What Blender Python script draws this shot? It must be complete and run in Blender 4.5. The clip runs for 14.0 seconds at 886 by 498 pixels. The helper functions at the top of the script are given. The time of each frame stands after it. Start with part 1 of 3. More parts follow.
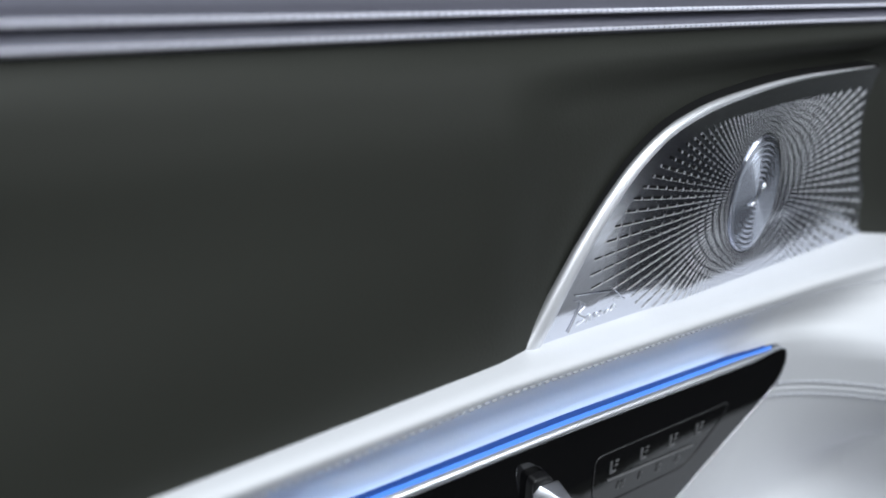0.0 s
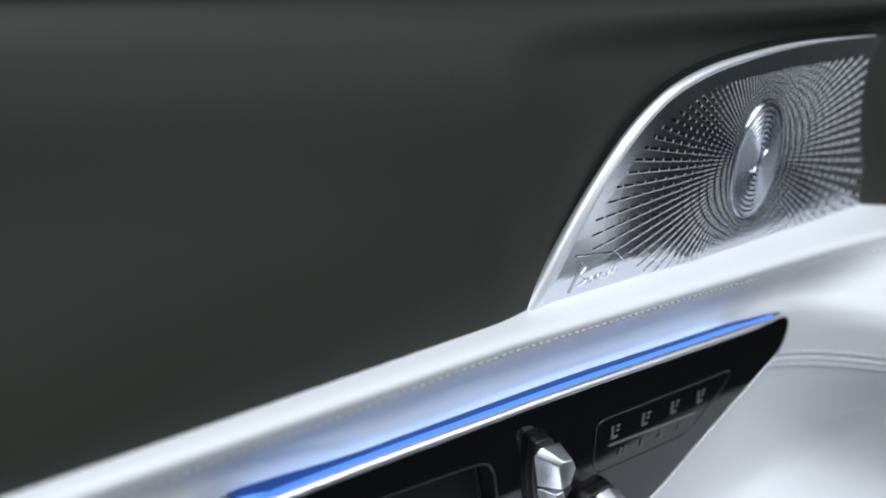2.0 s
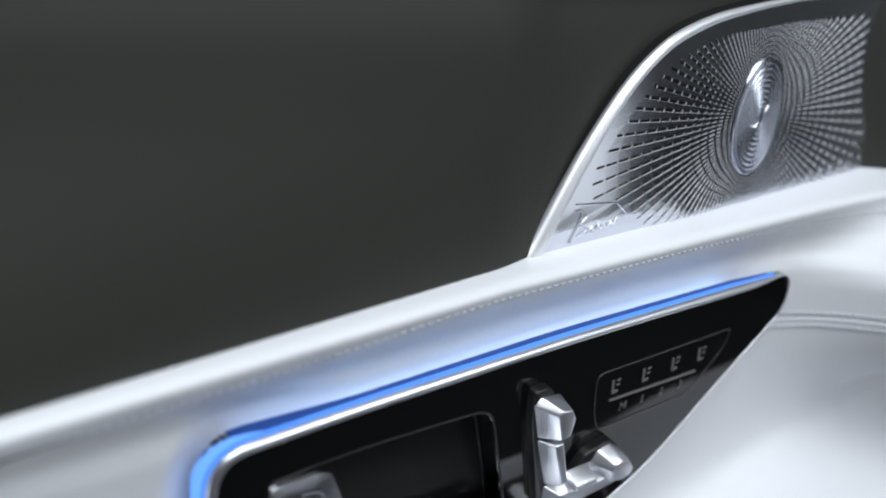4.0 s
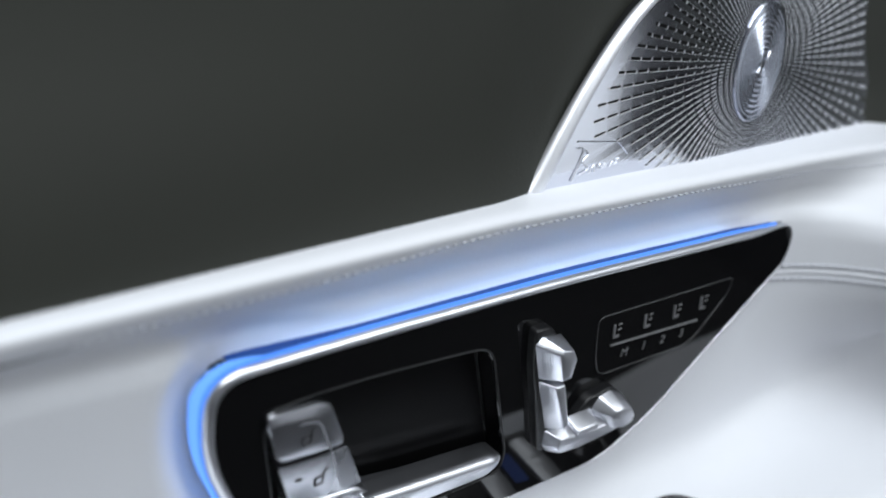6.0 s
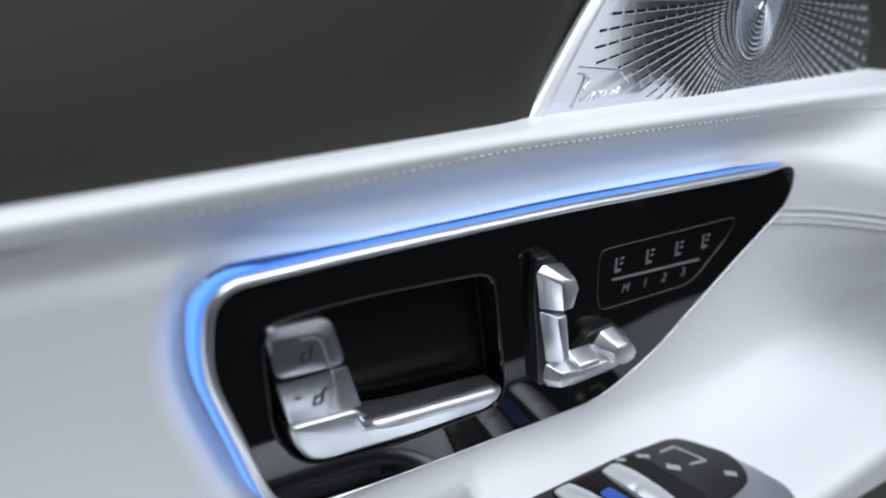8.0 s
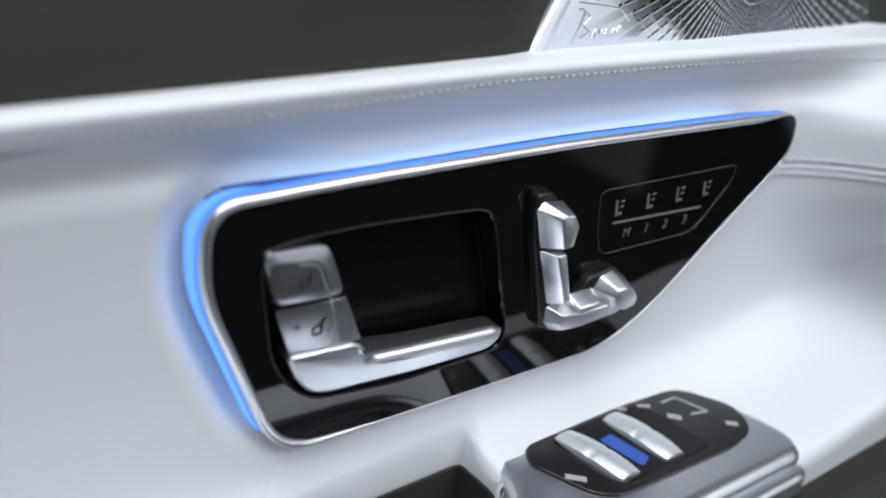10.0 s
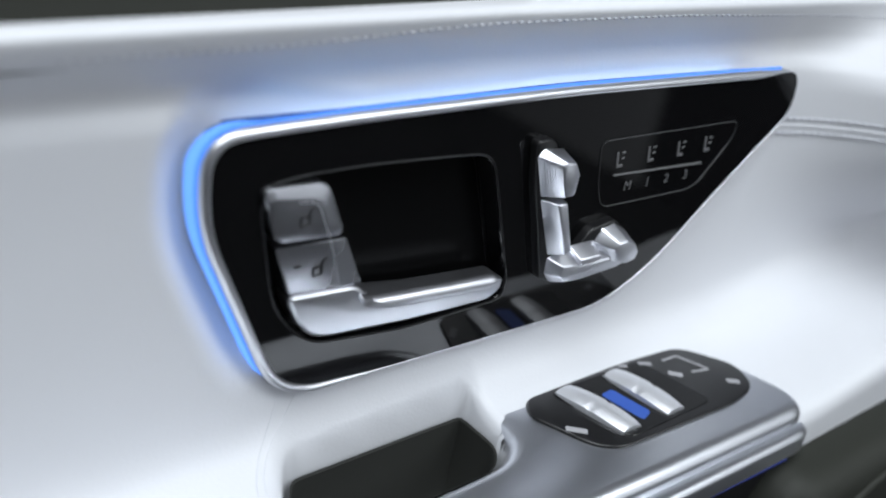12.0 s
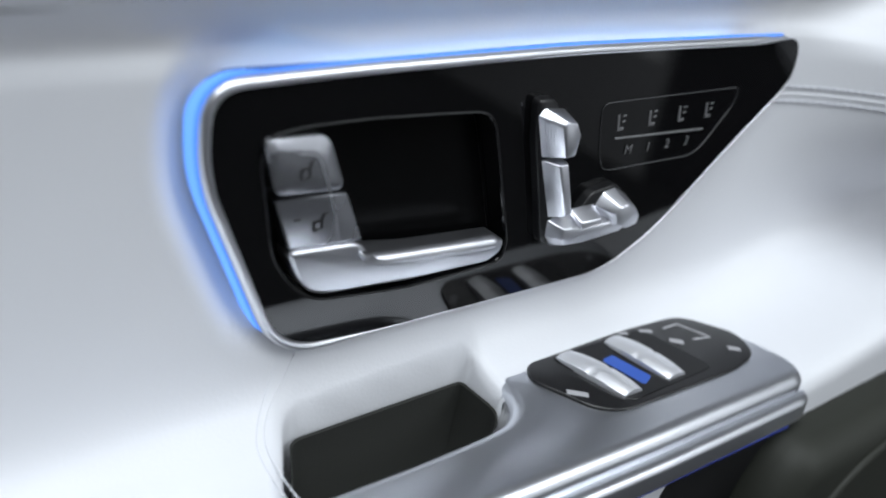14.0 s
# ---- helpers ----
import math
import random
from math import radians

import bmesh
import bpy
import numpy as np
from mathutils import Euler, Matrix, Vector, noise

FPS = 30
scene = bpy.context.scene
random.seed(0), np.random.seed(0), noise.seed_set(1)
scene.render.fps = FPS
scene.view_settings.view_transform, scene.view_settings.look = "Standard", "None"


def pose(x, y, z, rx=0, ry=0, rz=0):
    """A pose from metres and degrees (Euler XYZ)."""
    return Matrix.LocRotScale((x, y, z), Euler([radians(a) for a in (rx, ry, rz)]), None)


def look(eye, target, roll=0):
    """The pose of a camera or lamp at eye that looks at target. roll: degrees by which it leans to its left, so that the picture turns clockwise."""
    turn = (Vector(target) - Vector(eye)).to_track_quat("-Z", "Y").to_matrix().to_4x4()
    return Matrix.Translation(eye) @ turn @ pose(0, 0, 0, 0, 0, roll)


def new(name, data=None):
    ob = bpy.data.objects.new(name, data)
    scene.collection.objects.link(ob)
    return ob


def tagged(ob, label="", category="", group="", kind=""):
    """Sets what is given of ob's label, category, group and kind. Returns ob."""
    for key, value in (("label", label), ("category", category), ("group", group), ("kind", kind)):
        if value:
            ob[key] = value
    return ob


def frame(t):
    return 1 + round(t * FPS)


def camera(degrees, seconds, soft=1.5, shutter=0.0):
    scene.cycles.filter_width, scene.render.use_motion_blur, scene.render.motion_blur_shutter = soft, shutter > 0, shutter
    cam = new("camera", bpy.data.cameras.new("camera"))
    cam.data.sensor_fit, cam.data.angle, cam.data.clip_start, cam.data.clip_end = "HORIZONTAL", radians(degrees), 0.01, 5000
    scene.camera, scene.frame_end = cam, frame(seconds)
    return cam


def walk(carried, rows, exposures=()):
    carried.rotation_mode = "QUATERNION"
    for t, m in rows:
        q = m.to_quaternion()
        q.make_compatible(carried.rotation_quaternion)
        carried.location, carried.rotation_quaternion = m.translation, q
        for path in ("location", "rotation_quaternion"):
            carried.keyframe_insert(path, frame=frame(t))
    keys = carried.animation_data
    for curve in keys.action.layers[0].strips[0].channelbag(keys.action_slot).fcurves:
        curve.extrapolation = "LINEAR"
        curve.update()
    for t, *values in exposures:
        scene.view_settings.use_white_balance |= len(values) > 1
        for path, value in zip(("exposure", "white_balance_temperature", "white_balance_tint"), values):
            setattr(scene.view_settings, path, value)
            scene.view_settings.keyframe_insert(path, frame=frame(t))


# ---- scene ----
# ------------------------------------------------------------------ camera
cam = camera(45, 14.0, soft=2.0)
cam.data.dof.use_dof = True
cam.data.dof.focus_distance = 0.42
cam.data.dof.aperture_fstop = 5.6
ROWS = [
    (0, -0.2475, -0.2089, 0.9713), (0.5, -0.2481, -0.2098, 0.9694), (1, -0.2484, -0.2110, 0.9659),
    (1.5, -0.2488, -0.2127, 0.9617), (2, -0.2494, -0.2145, 0.9573), (2.5, -0.2495, -0.2159, 0.9532),
    (3, -0.2501, -0.2179, 0.9488), (5.5, -0.2525, -0.2279, 0.9227), (6, -0.2529, -0.2301, 0.9165),
    (6.5, -0.2534, -0.2328, 0.9090), (7, -0.2541, -0.2354, 0.9026), (7.5, -0.2550, -0.2379, 0.8967),
    (8, -0.2557, -0.2404, 0.8907), (10.5, -0.2587, -0.2514, 0.8639), (11, -0.2595, -0.2534, 0.8594),
    (11.5, -0.2603, -0.2556, 0.8548), (12, -0.2606, -0.2573, 0.8505), (12.5, -0.2612, -0.2590, 0.8461),
    (13, -0.2618, -0.2607, 0.8425), (13.5, -0.2623, -0.2622, 0.8391), (14, -0.2626, -0.2632, 0.8366)]
walk(cam, [(t, pose(x, y, z, 63.579, -9.875, -39.187)) for t, x, y, z in ROWS],
     exposures=((0, 0.0), (7, 0.06), (14, 0.12)))

# ------------------------------------------------------------------ light
world = bpy.data.worlds.new("world")
scene.world = world
world.use_nodes = True
world.node_tree.nodes["Background"].inputs[0].default_value = (0.75, 0.82, 1.0, 1)
world.node_tree.nodes["Background"].inputs[1].default_value = 0.12


def area(name, m, sx, sy, power, color):
    d = bpy.data.lights.new(name, "AREA")
    d.shape, d.size, d.size_y, d.energy, d.color = "RECTANGLE", sx, sy, power, color
    ob = new(name, d)
    ob.matrix_world = m
    return ob


COOL = (0.905, 0.962, 1.0)
area("ceiling_softbox_light", pose(-0.55, -0.7, 2.62), 2.0, 1.7, 60, COOL)
# unseen fill added to brighten the door from the front
area("front_fill_light", look((1.15, -1.75, 2.1), (0.0, 0.0, 0.7)), 0.8, 1.0, 19, COOL)
# unseen panel added so the grille's left half mirrors something bright
area("grille_reflection_light", look((1.58, -1.92, 0.97), (0.0, -1.92, 0.97)), 1.65, 1.4, 4.2, COOL)


# ------------------------------------------------------------------ materials
def material(name, color, rough, metal=0.0, bump=0.0, bump_scale=800.0, vary=0.06, vary_scale=14.0, coat=0.0,
             stretch=None, cells=False, rough_vary=0.06, spec=0.5):
    m = bpy.data.materials.new(name)
    m.use_nodes = True
    nt = m.node_tree
    n, lk = nt.nodes, nt.links
    b = n["Principled BSDF"]
    b.inputs["Metallic"].default_value = metal
    b.inputs["Coat Weight"].default_value = coat
    b.inputs["Coat Roughness"].default_value = 0.03
    b.inputs["Specular IOR Level"].default_value = spec
    co = n.new("ShaderNodeTexCoord")
    mp = n.new("ShaderNodeMapping")
    lk.new(co.outputs["Object"], mp.inputs["Vector"])
    if stretch:
        mp.inputs["Scale"].default_value = stretch
    big = n.new("ShaderNodeTexNoise")
    big.inputs["Scale"].default_value, big.inputs["Detail"].default_value = vary_scale, 4
    lk.new(co.outputs["Object"], big.inputs["Vector"])
    mix = n.new("ShaderNodeMix")
    mix.data_type = "RGBA"
    lo = [c * (1 - vary) for c in color] + [1]
    hi = [min(1, c * (1 + vary)) for c in color] + [1]
    mix.inputs["A"].default_value, mix.inputs["B"].default_value = lo, hi
    lk.new(big.outputs["Fac"], mix.inputs["Factor"])
    lk.new(mix.outputs["Result"], b.inputs["Base Color"])
    rr = n.new("ShaderNodeMapRange")
    rr.inputs["To Min"].default_value, rr.inputs["To Max"].default_value = max(0.01, rough - rough_vary), rough + rough_vary
    lk.new(big.outputs["Fac"], rr.inputs["Value"])
    lk.new(rr.outputs["Result"], b.inputs["Roughness"])
    if bump:
        if cells:
            tx = n.new("ShaderNodeTexVoronoi")
            tx.feature = "SMOOTH_F1"
            out = tx.outputs["Distance"]
        else:
            tx = n.new("ShaderNodeTexNoise")
            tx.inputs["Detail"].default_value = 3
            out = tx.outputs["Fac"]
        tx.inputs["Scale"].default_value = bump_scale
        lk.new(mp.outputs["Vector"], tx.inputs["Vector"])
        bp = n.new("ShaderNodeBump")
        bp.inputs["Strength"].default_value, bp.inputs["Distance"].default_value = bump, 0.0004
        lk.new(out, bp.inputs["Height"])
        lk.new(bp.outputs["Normal"], b.inputs["Normal"])
    return m


def glow(name, color, strength):
    m = bpy.data.materials.new(name)
    m.use_nodes = True
    b = m.node_tree.nodes["Principled BSDF"]
    b.inputs["Base Color"].default_value = (color[0] * 0.3, color[1] * 0.3, color[2] * 0.3, 1)
    b.inputs["Emission Color"].default_value = (*color, 1)
    b.inputs["Emission Strength"].default_value = strength
    return m


WHITE = material("white_leather", (0.655, 0.665, 0.70), 0.42, bump=0.12, bump_scale=900, cells=True, vary=0.03)
DARK = material("dark_leather", (0.0172, 0.0186, 0.0145), 0.58, spec=0.31, bump=0.2, bump_scale=1100, cells=True, vary=0.15)
BELT = material("grey_leather", (0.19, 0.19, 0.24), 0.45, bump=0.25, bump_scale=900, cells=True, vary=0.08)
THREAD = material("pale_thread", (0.74, 0.74, 0.84), 0.6, bump=0.3, bump_scale=2500, vary=0.1, vary_scale=300)
GREYTHREAD = material("grey_thread", (0.48, 0.49, 0.53), 0.6, vary=0.1, vary_scale=300)
SILVER = material("satin_silver", (0.74, 0.75, 0.79), 0.34, metal=1.0, bump=0.05, bump_scale=600, vary=0.04)
GRILLE = material("brushed_aluminium", (0.70, 0.72, 0.79), 0.11, metal=1.0, bump=0.01, bump_scale=900, rough_vary=0.02, vary=0.04)
EMBLEM = material("turned_aluminium", (0.47, 0.50, 0.58), 0.21, metal=1.0, vary=0.04, rough_vary=0.02)
CHROME = material("chrome", (0.80, 0.81, 0.84), 0.10, metal=1.0, vary=0.02, rough_vary=0.03)
BUTTON = material("satin_chrome", (0.50, 0.51, 0.55), 0.27, metal=1.0, bump=0.03, bump_scale=900, vary=0.03)
PIANO = material("black_lacquer", (0.004, 0.004, 0.0045), 0.035, spec=0.24, vary=0.2, rough_vary=0.015)
PLASTIC = material("black_plastic", (0.009, 0.009, 0.010), 0.30, spec=0.35, bump=0.1, bump_scale=1500, vary=0.2)
PLATEGREY = material("satin_black_plate", (0.010, 0.010, 0.011), 0.30, spec=0.45, bump=0.05, bump_scale=1500, vary=0.2)
CARPET = material("dark_lining", (0.015, 0.016, 0.014), 0.85, bump=0.6, bump_scale=1800, vary=0.3)
CLOTH = material("speaker_cloth", (0.010, 0.010, 0.012), 0.7, bump=0.3, bump_scale=2500, vary=0.2)
SYMBOL = material("symbol_print", (0.12, 0.12, 0.125), 0.5, vary=0.05)
ROOM = material("plain_plaster", (0.38, 0.38, 0.39), 0.9, bump=0.2, bump_scale=60, vary=0.06, vary_scale=2)
FLOOR = material("dark_floor", (0.018, 0.018, 0.019), 0.8, bump=0.2, bump_scale=80, vary=0.15, vary_scale=3)
# wall tones for unseen sides, picked for what they reflect or bounce
LIGHTWALL = material("bright_reflection_wall", (0.80, 0.80, 0.82), 0.9, bump=0.2, bump_scale=60, vary=0.03, vary_scale=2)
MIDWALL = material("bounce_dimming_wall", (0.12, 0.12, 0.125), 0.9, bump=0.2, bump_scale=60, vary=0.06, vary_scale=2)
DARKWALL = material("dark_reflection_wall", (0.02, 0.02, 0.024), 0.9, bump=0.2, bump_scale=60, vary=0.1, vary_scale=2)
HANDLE = material("polished_satin_metal", (0.60, 0.61, 0.65), 0.32, metal=1.0, bump=0.03, bump_scale=900, vary=0.03)
SWITCH = material("switch_metal", (0.70, 0.71, 0.76), 0.35, metal=1.0, bump=0.03, bump_scale=900, vary=0.03)
COVER = material("armrest_metal", (0.72, 0.74, 0.79), 0.31, metal=1.0, vary=0.02, rough_vary=0.01)
RIMMETAL = material("pale_satin_metal", (0.80, 0.81, 0.85), 0.42, metal=0.8, vary=0.03)
# paler, duller copy of the grille metal, so slot walls look lit
LITSLOT = material("lit_slot_wall", (0.88, 0.89, 0.93), 0.55, metal=0.6, vary=0.03)
PRINT = material("bright_symbol_print", (0.34, 0.34, 0.36), 0.5, vary=0.05)
MATTE = material("matt_black", (0.003, 0.003, 0.0032), 0.32, spec=0.05, bump=0.05, bump_scale=900, vary=0.2)
DIM = material("dim_outline", (0.035, 0.035, 0.037), 0.25, vary=0.05)
BLADE = material("rocker_metal", (0.85, 0.86, 0.90), 0.45, metal=0.85, vary=0.03)
LED = glow("blue_light_guide", (0.085, 0.29, 1.0), 0.88)
EMITTER = glow("blue_light_source", (0.30, 0.58, 1.0), 9.0)
COVEGLOW = glow("lit_cove_glow", (0.13, 0.36, 1.0), 1.15)
# navy with a faint glow of its own, painting the shade in the groove
NAVY = glow("deep_blue_gap_shade", (0.003, 0.060, 0.32), 0.55)
LEDLOW = glow("dim_blue_light_guide", (0.05, 0.17, 0.8), 0.22)
LEDFAINT = glow("faint_blue_light_guide", (0.05, 0.12, 0.9), 0.05)


# ------------------------------------------------------------------ mesh helpers
def solid(name, verts, faces, mat, parent=None, label="", sharp=35):
    me = bpy.data.meshes.new(name)
    me.from_pydata([tuple(v) for v in verts], [], [tuple(q) for q in faces])
    me.update()
    bm = bmesh.new()
    bm.from_mesh(me)
    bmesh.ops.recalc_face_normals(bm, faces=bm.faces)
    bm.to_mesh(me)
    bm.free()
    me.polygons.foreach_set("use_smooth", [True] * len(me.polygons))
    me.set_sharp_from_angle(angle=radians(sharp))
    me.materials.append(mat)
    ob = new(name, me)
    if parent:
        ob.parent = parent
    if label:
        tagged(ob, label)
    return ob


def thing(name, label, category, group="", kind=""):
    return tagged(new(name), label, category, group, kind)


def mm(s):
    return [tuple(float(a) / 1000 for a in q.split(",")) for q in s.split()]


def rounded(pts, r, seg=5):
    """A closed outline with its corners rounded by about r."""
    out, n = [], len(pts)
    for i in range(n):
        p, a, b = (np.array(pts[k % n]) for k in (i, i - 1, i + 1))
        la, lb = np.linalg.norm(a - p), np.linalg.norm(b - p)
        k = min(r, la * 0.45, lb * 0.45)
        s, e = p + (a - p) / la * k, p + (b - p) / lb * k
        for j in range(seg + 1):
            t = j / seg
            out.append(tuple((1 - t) ** 2 * s + 2 * t * (1 - t) * p + t * t * e))
    return out


def resample(pts, step, closed=True):
    p = np.array(list(pts) + ([pts[0]] if closed else []))
    d = np.r_[0, np.cumsum(np.linalg.norm(np.diff(p, axis=0), axis=1))]
    n = max(3, int(round(d[-1] / step)))
    s = np.linspace(0, d[-1], n + 1)[: n if closed else n + 1]
    return np.stack([np.interp(s, d, p[:, k]) for k in range(p.shape[1])], 1)


def smooth_curve(pts, step):
    """An open curve through the points (Catmull-Rom), evenly divided."""
    p = np.array(pts, float)
    q = np.vstack([2 * p[0] - p[1], p, 2 * p[-1] - p[-2]])
    out = []
    for i in range(1, len(q) - 2):
        for t in np.linspace(0, 1, 12, endpoint=False):
            a, b, c, d = q[i - 1], q[i], q[i + 1], q[i + 2]
            out.append(0.5 * (2 * b + (c - a) * t + (2 * a - 5 * b + 4 * c - d) * t ** 2 + (3 * b - a - 3 * c + d) * t ** 3))
    out.append(p[-1])
    return resample(out, step, closed=False)


def ccw(pts):
    p = np.array(pts, float)
    a = np.sum(p[:, 0] * np.roll(p[:, 1], -1) - np.roll(p[:, 0], -1) * p[:, 1])
    return p if a > 0 else p[::-1]


def offset(p, d):
    """A closed counter-clockwise outline moved outwards by d."""
    t = np.roll(p, -1, axis=0) - np.roll(p, 1, axis=0)
    t /= np.linalg.norm(t, axis=1)[:, None] + 1e-12
    return p + d * np.stack([t[:, 1], -t[:, 0]], 1)


def on_door(u, v, h):
    return (u, -h, v)


def on_arm(u, v, h):
    return (u, v, 0.600 + h)


def slab(outline, h0, h1, r, place=on_door, seg=4, dome=0.0):
    """A plate of that outline from height h0 to h1 with its upper edge rounded by r."""
    p = ccw(outline)
    rings = [(p, h0), (p, h1 - r)]
    for j in range(1, seg + 1):
        a = math.pi / 2 * j / seg
        rings.append((offset(p, -r * (1 - math.cos(a))), h1 - r + r * math.sin(a)))
    n = len(p)
    verts = [place(u, v, h) for q, h in rings for u, v in q]
    faces = [(k * n + i, k * n + (i + 1) % n, (k + 1) * n + (i + 1) % n, (k + 1) * n + i)
             for k in range(len(rings) - 1) for i in range(n)]
    top = len(rings) - 1
    if dome:
        q, h = rings[-1]
        c = q.mean(axis=0)
        for j, s in enumerate((0.75, 0.5, 0.25)):
            verts += [place(*(c + (w - c) * s), h + dome * (1 - s * s)) for w in q]
            faces += [((top + j) * n + i, (top + j) * n + (i + 1) % n, (top + j + 1) * n + (i + 1) % n, (top + j + 1) * n + i)
                      for i in range(n)]
        top += 3
    faces.append(tuple(top * n + i for i in range(n)))
    faces.append(tuple(range(n))[::-1])
    return verts, faces


def tube(path, radius, closed=False, seg=8, flat=1.0):
    """A round rod along 3D points; flat squeezes it across the door."""
    p = np.array(path, float)
    n = len(p)
    t = np.roll(p, -1, axis=0) - np.roll(p, 1, axis=0)
    if not closed:
        t[0], t[-1] = p[1] - p[0], p[-1] - p[-2]
    t /= np.linalg.norm(t, axis=1)[:, None] + 1e-12
    ref = np.array((0, 1.0, 0))
    s = np.cross(t, ref)
    s /= np.linalg.norm(s, axis=1)[:, None] + 1e-12
    w = np.cross(t, s)
    verts = []
    for i in range(n):
        for j in range(seg):
            a = 2 * math.pi * j / seg
            verts.append(p[i] + radius * (math.cos(a) * s[i] + flat * math.sin(a) * w[i]))
    faces = [(i * seg + j, i * seg + (j + 1) % seg, (i + 1) % n * seg + (j + 1) % seg, (i + 1) % n * seg + j)
             for i in range(n if closed else n - 1) for j in range(seg)]
    if not closed:
        faces += [tuple(range(seg)), tuple((n - 1) * seg + j for j in range(seg))]
    return verts, faces


def joined(pieces):
    verts, faces = [], []
    for v, q in pieces:
        k = len(verts)
        verts += list(v)
        faces += [tuple(i + k for i in g) for g in q]
    return verts, faces


def stitches(path, pitch, length, r, lift=0.0006):
    """A row of short thread stitches along a 3D curve."""
    p = resample([tuple(q) for q in path], pitch, closed=False)
    out = []
    for a, b in zip(p[:-1], p[1:]):
        d = (b - a) / np.linalg.norm(b - a) * length / 2
        c = (a + b) / 2 + np.array((0, -lift, lift * 0.3))
        tip = np.array((0, 0.0005, 0))
        out.append(tube([c - d + tip, c - d * 0.7, c + d * 0.7, c + d + tip], r, seg=6))
    return joined(out)


def smoothstep(a, b, x):
    t = np.clip((x - a) / (b - a), 0, 1)
    return t * t * (3 - 2 * t)


def signed(px, pz, poly):
    """Distance to a closed outline, negative inside, and the index of the nearest edge."""
    best, idx = np.full(px.shape, 9.0), np.zeros(px.shape, int)
    inside = np.zeros(px.shape, bool)
    n = len(poly)
    for i in range(n):
        (x0, z0), (x1, z1) = poly[i], poly[(i + 1) % n]
        dx, dz = x1 - x0, z1 - z0
        t = np.clip(((px - x0) * dx + (pz - z0) * dz) / (dx * dx + dz * dz + 1e-15), 0, 1)
        d = np.hypot(px - x0 - t * dx, pz - z0 - t * dz)
        near = d < best
        best, idx = np.where(near, d, best), np.where(near, i, idx)
        if z0 != z1:
            inside ^= ((z0 > pz) != (z1 > pz)) & (px < (x1 - x0) * (pz - z0) / (z1 - z0) + x0)
    return np.where(inside, -best, best), idx


# ------------------------------------------------------------------ outlines on the door (x, z) and on the armrest (x, y)
PANEL = ccw(resample(rounded(mm("-113,701 -114,731 -60,733 40,734.5 196,733 199,712 160,679 122,644 92,629 62,628.5 "
                                "-35,628 -78,628"), 0.020, 8), 0.003))
POCKET = ccw(resample(rounded(mm("-84.5,667.5 -93.1,705.2 -90.7,712.7 -79.5,714.6 -53.5,715.2 -19.3,714.1 4.9,712.8 15.4,685.0 26.3,655.4 25.3,646.4 -23.6,644.3 -64.5,647.9 -74.3,654.2"), 0.009, 6), 0.002))
BIN = ccw(resample(rounded(mm("-73,-1.5 18.5,1.5 18.5,-27 7,-39 -40,-41 -97,-43"), 0.007, 6), 0.002))

# ------------------------------------------------------------------ plain room round the door
for nm, verts, mt in (
        ("floor", [(-2.4, -2.8, 0), (1.6, -2.8, 0), (1.6, 1.8, 0), (-2.4, 1.8, 0)], FLOOR),
        ("ceiling", [(-2.4, -2.8, 2.7), (1.6, -2.8, 2.7), (1.6, 1.8, 2.7), (-2.4, 1.8, 2.7)], ROOM),
        ("wall_north", [(-2.4, 1.8, 0), (1.6, 1.8, 0), (1.6, 1.8, 2.7), (-2.4, 1.8, 2.7)], ROOM),
        ("wall_south", [(-2.4, -2.8, 0), (1.6, -2.8, 0), (1.6, -2.8, 2.7), (-2.4, -2.8, 2.7)], ROOM),
        # unseen: west greyed to cut bounce on the right-hand trim
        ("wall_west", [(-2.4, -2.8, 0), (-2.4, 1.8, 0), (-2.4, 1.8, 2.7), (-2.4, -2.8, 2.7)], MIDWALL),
        # unseen: east split dark and white to grade the grille's reflection
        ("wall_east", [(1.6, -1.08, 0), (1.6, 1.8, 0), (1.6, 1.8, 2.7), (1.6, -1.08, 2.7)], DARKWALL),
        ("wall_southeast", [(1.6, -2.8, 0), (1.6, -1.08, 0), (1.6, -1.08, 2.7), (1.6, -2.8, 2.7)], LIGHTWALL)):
    out = {"floor": (0, 0, -0.1), "ceiling": (0, 0, 0.1), "wall_north": (0, 0.1, 0), "wall_south": (0, -0.1, 0), "wall_west": (-0.1, 0, 0)}.get(nm, (0.1, 0, 0))
    v8 = [np.array(q) for q in verts] + [np.array(q) + out for q in verts]
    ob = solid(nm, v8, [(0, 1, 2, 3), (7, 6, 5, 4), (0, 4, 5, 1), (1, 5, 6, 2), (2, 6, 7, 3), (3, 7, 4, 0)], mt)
    tagged(ob, "plain dark carpeted floor under the car door" if nm == "floor" else ("unseen dark wall added to darken the grille's reflection" if nm == "wall_east" else ("unseen white wall added to brighten the grille's reflection" if nm == "wall_southeast" else "plain grey painted surface closing the room")),
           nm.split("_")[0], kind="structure")

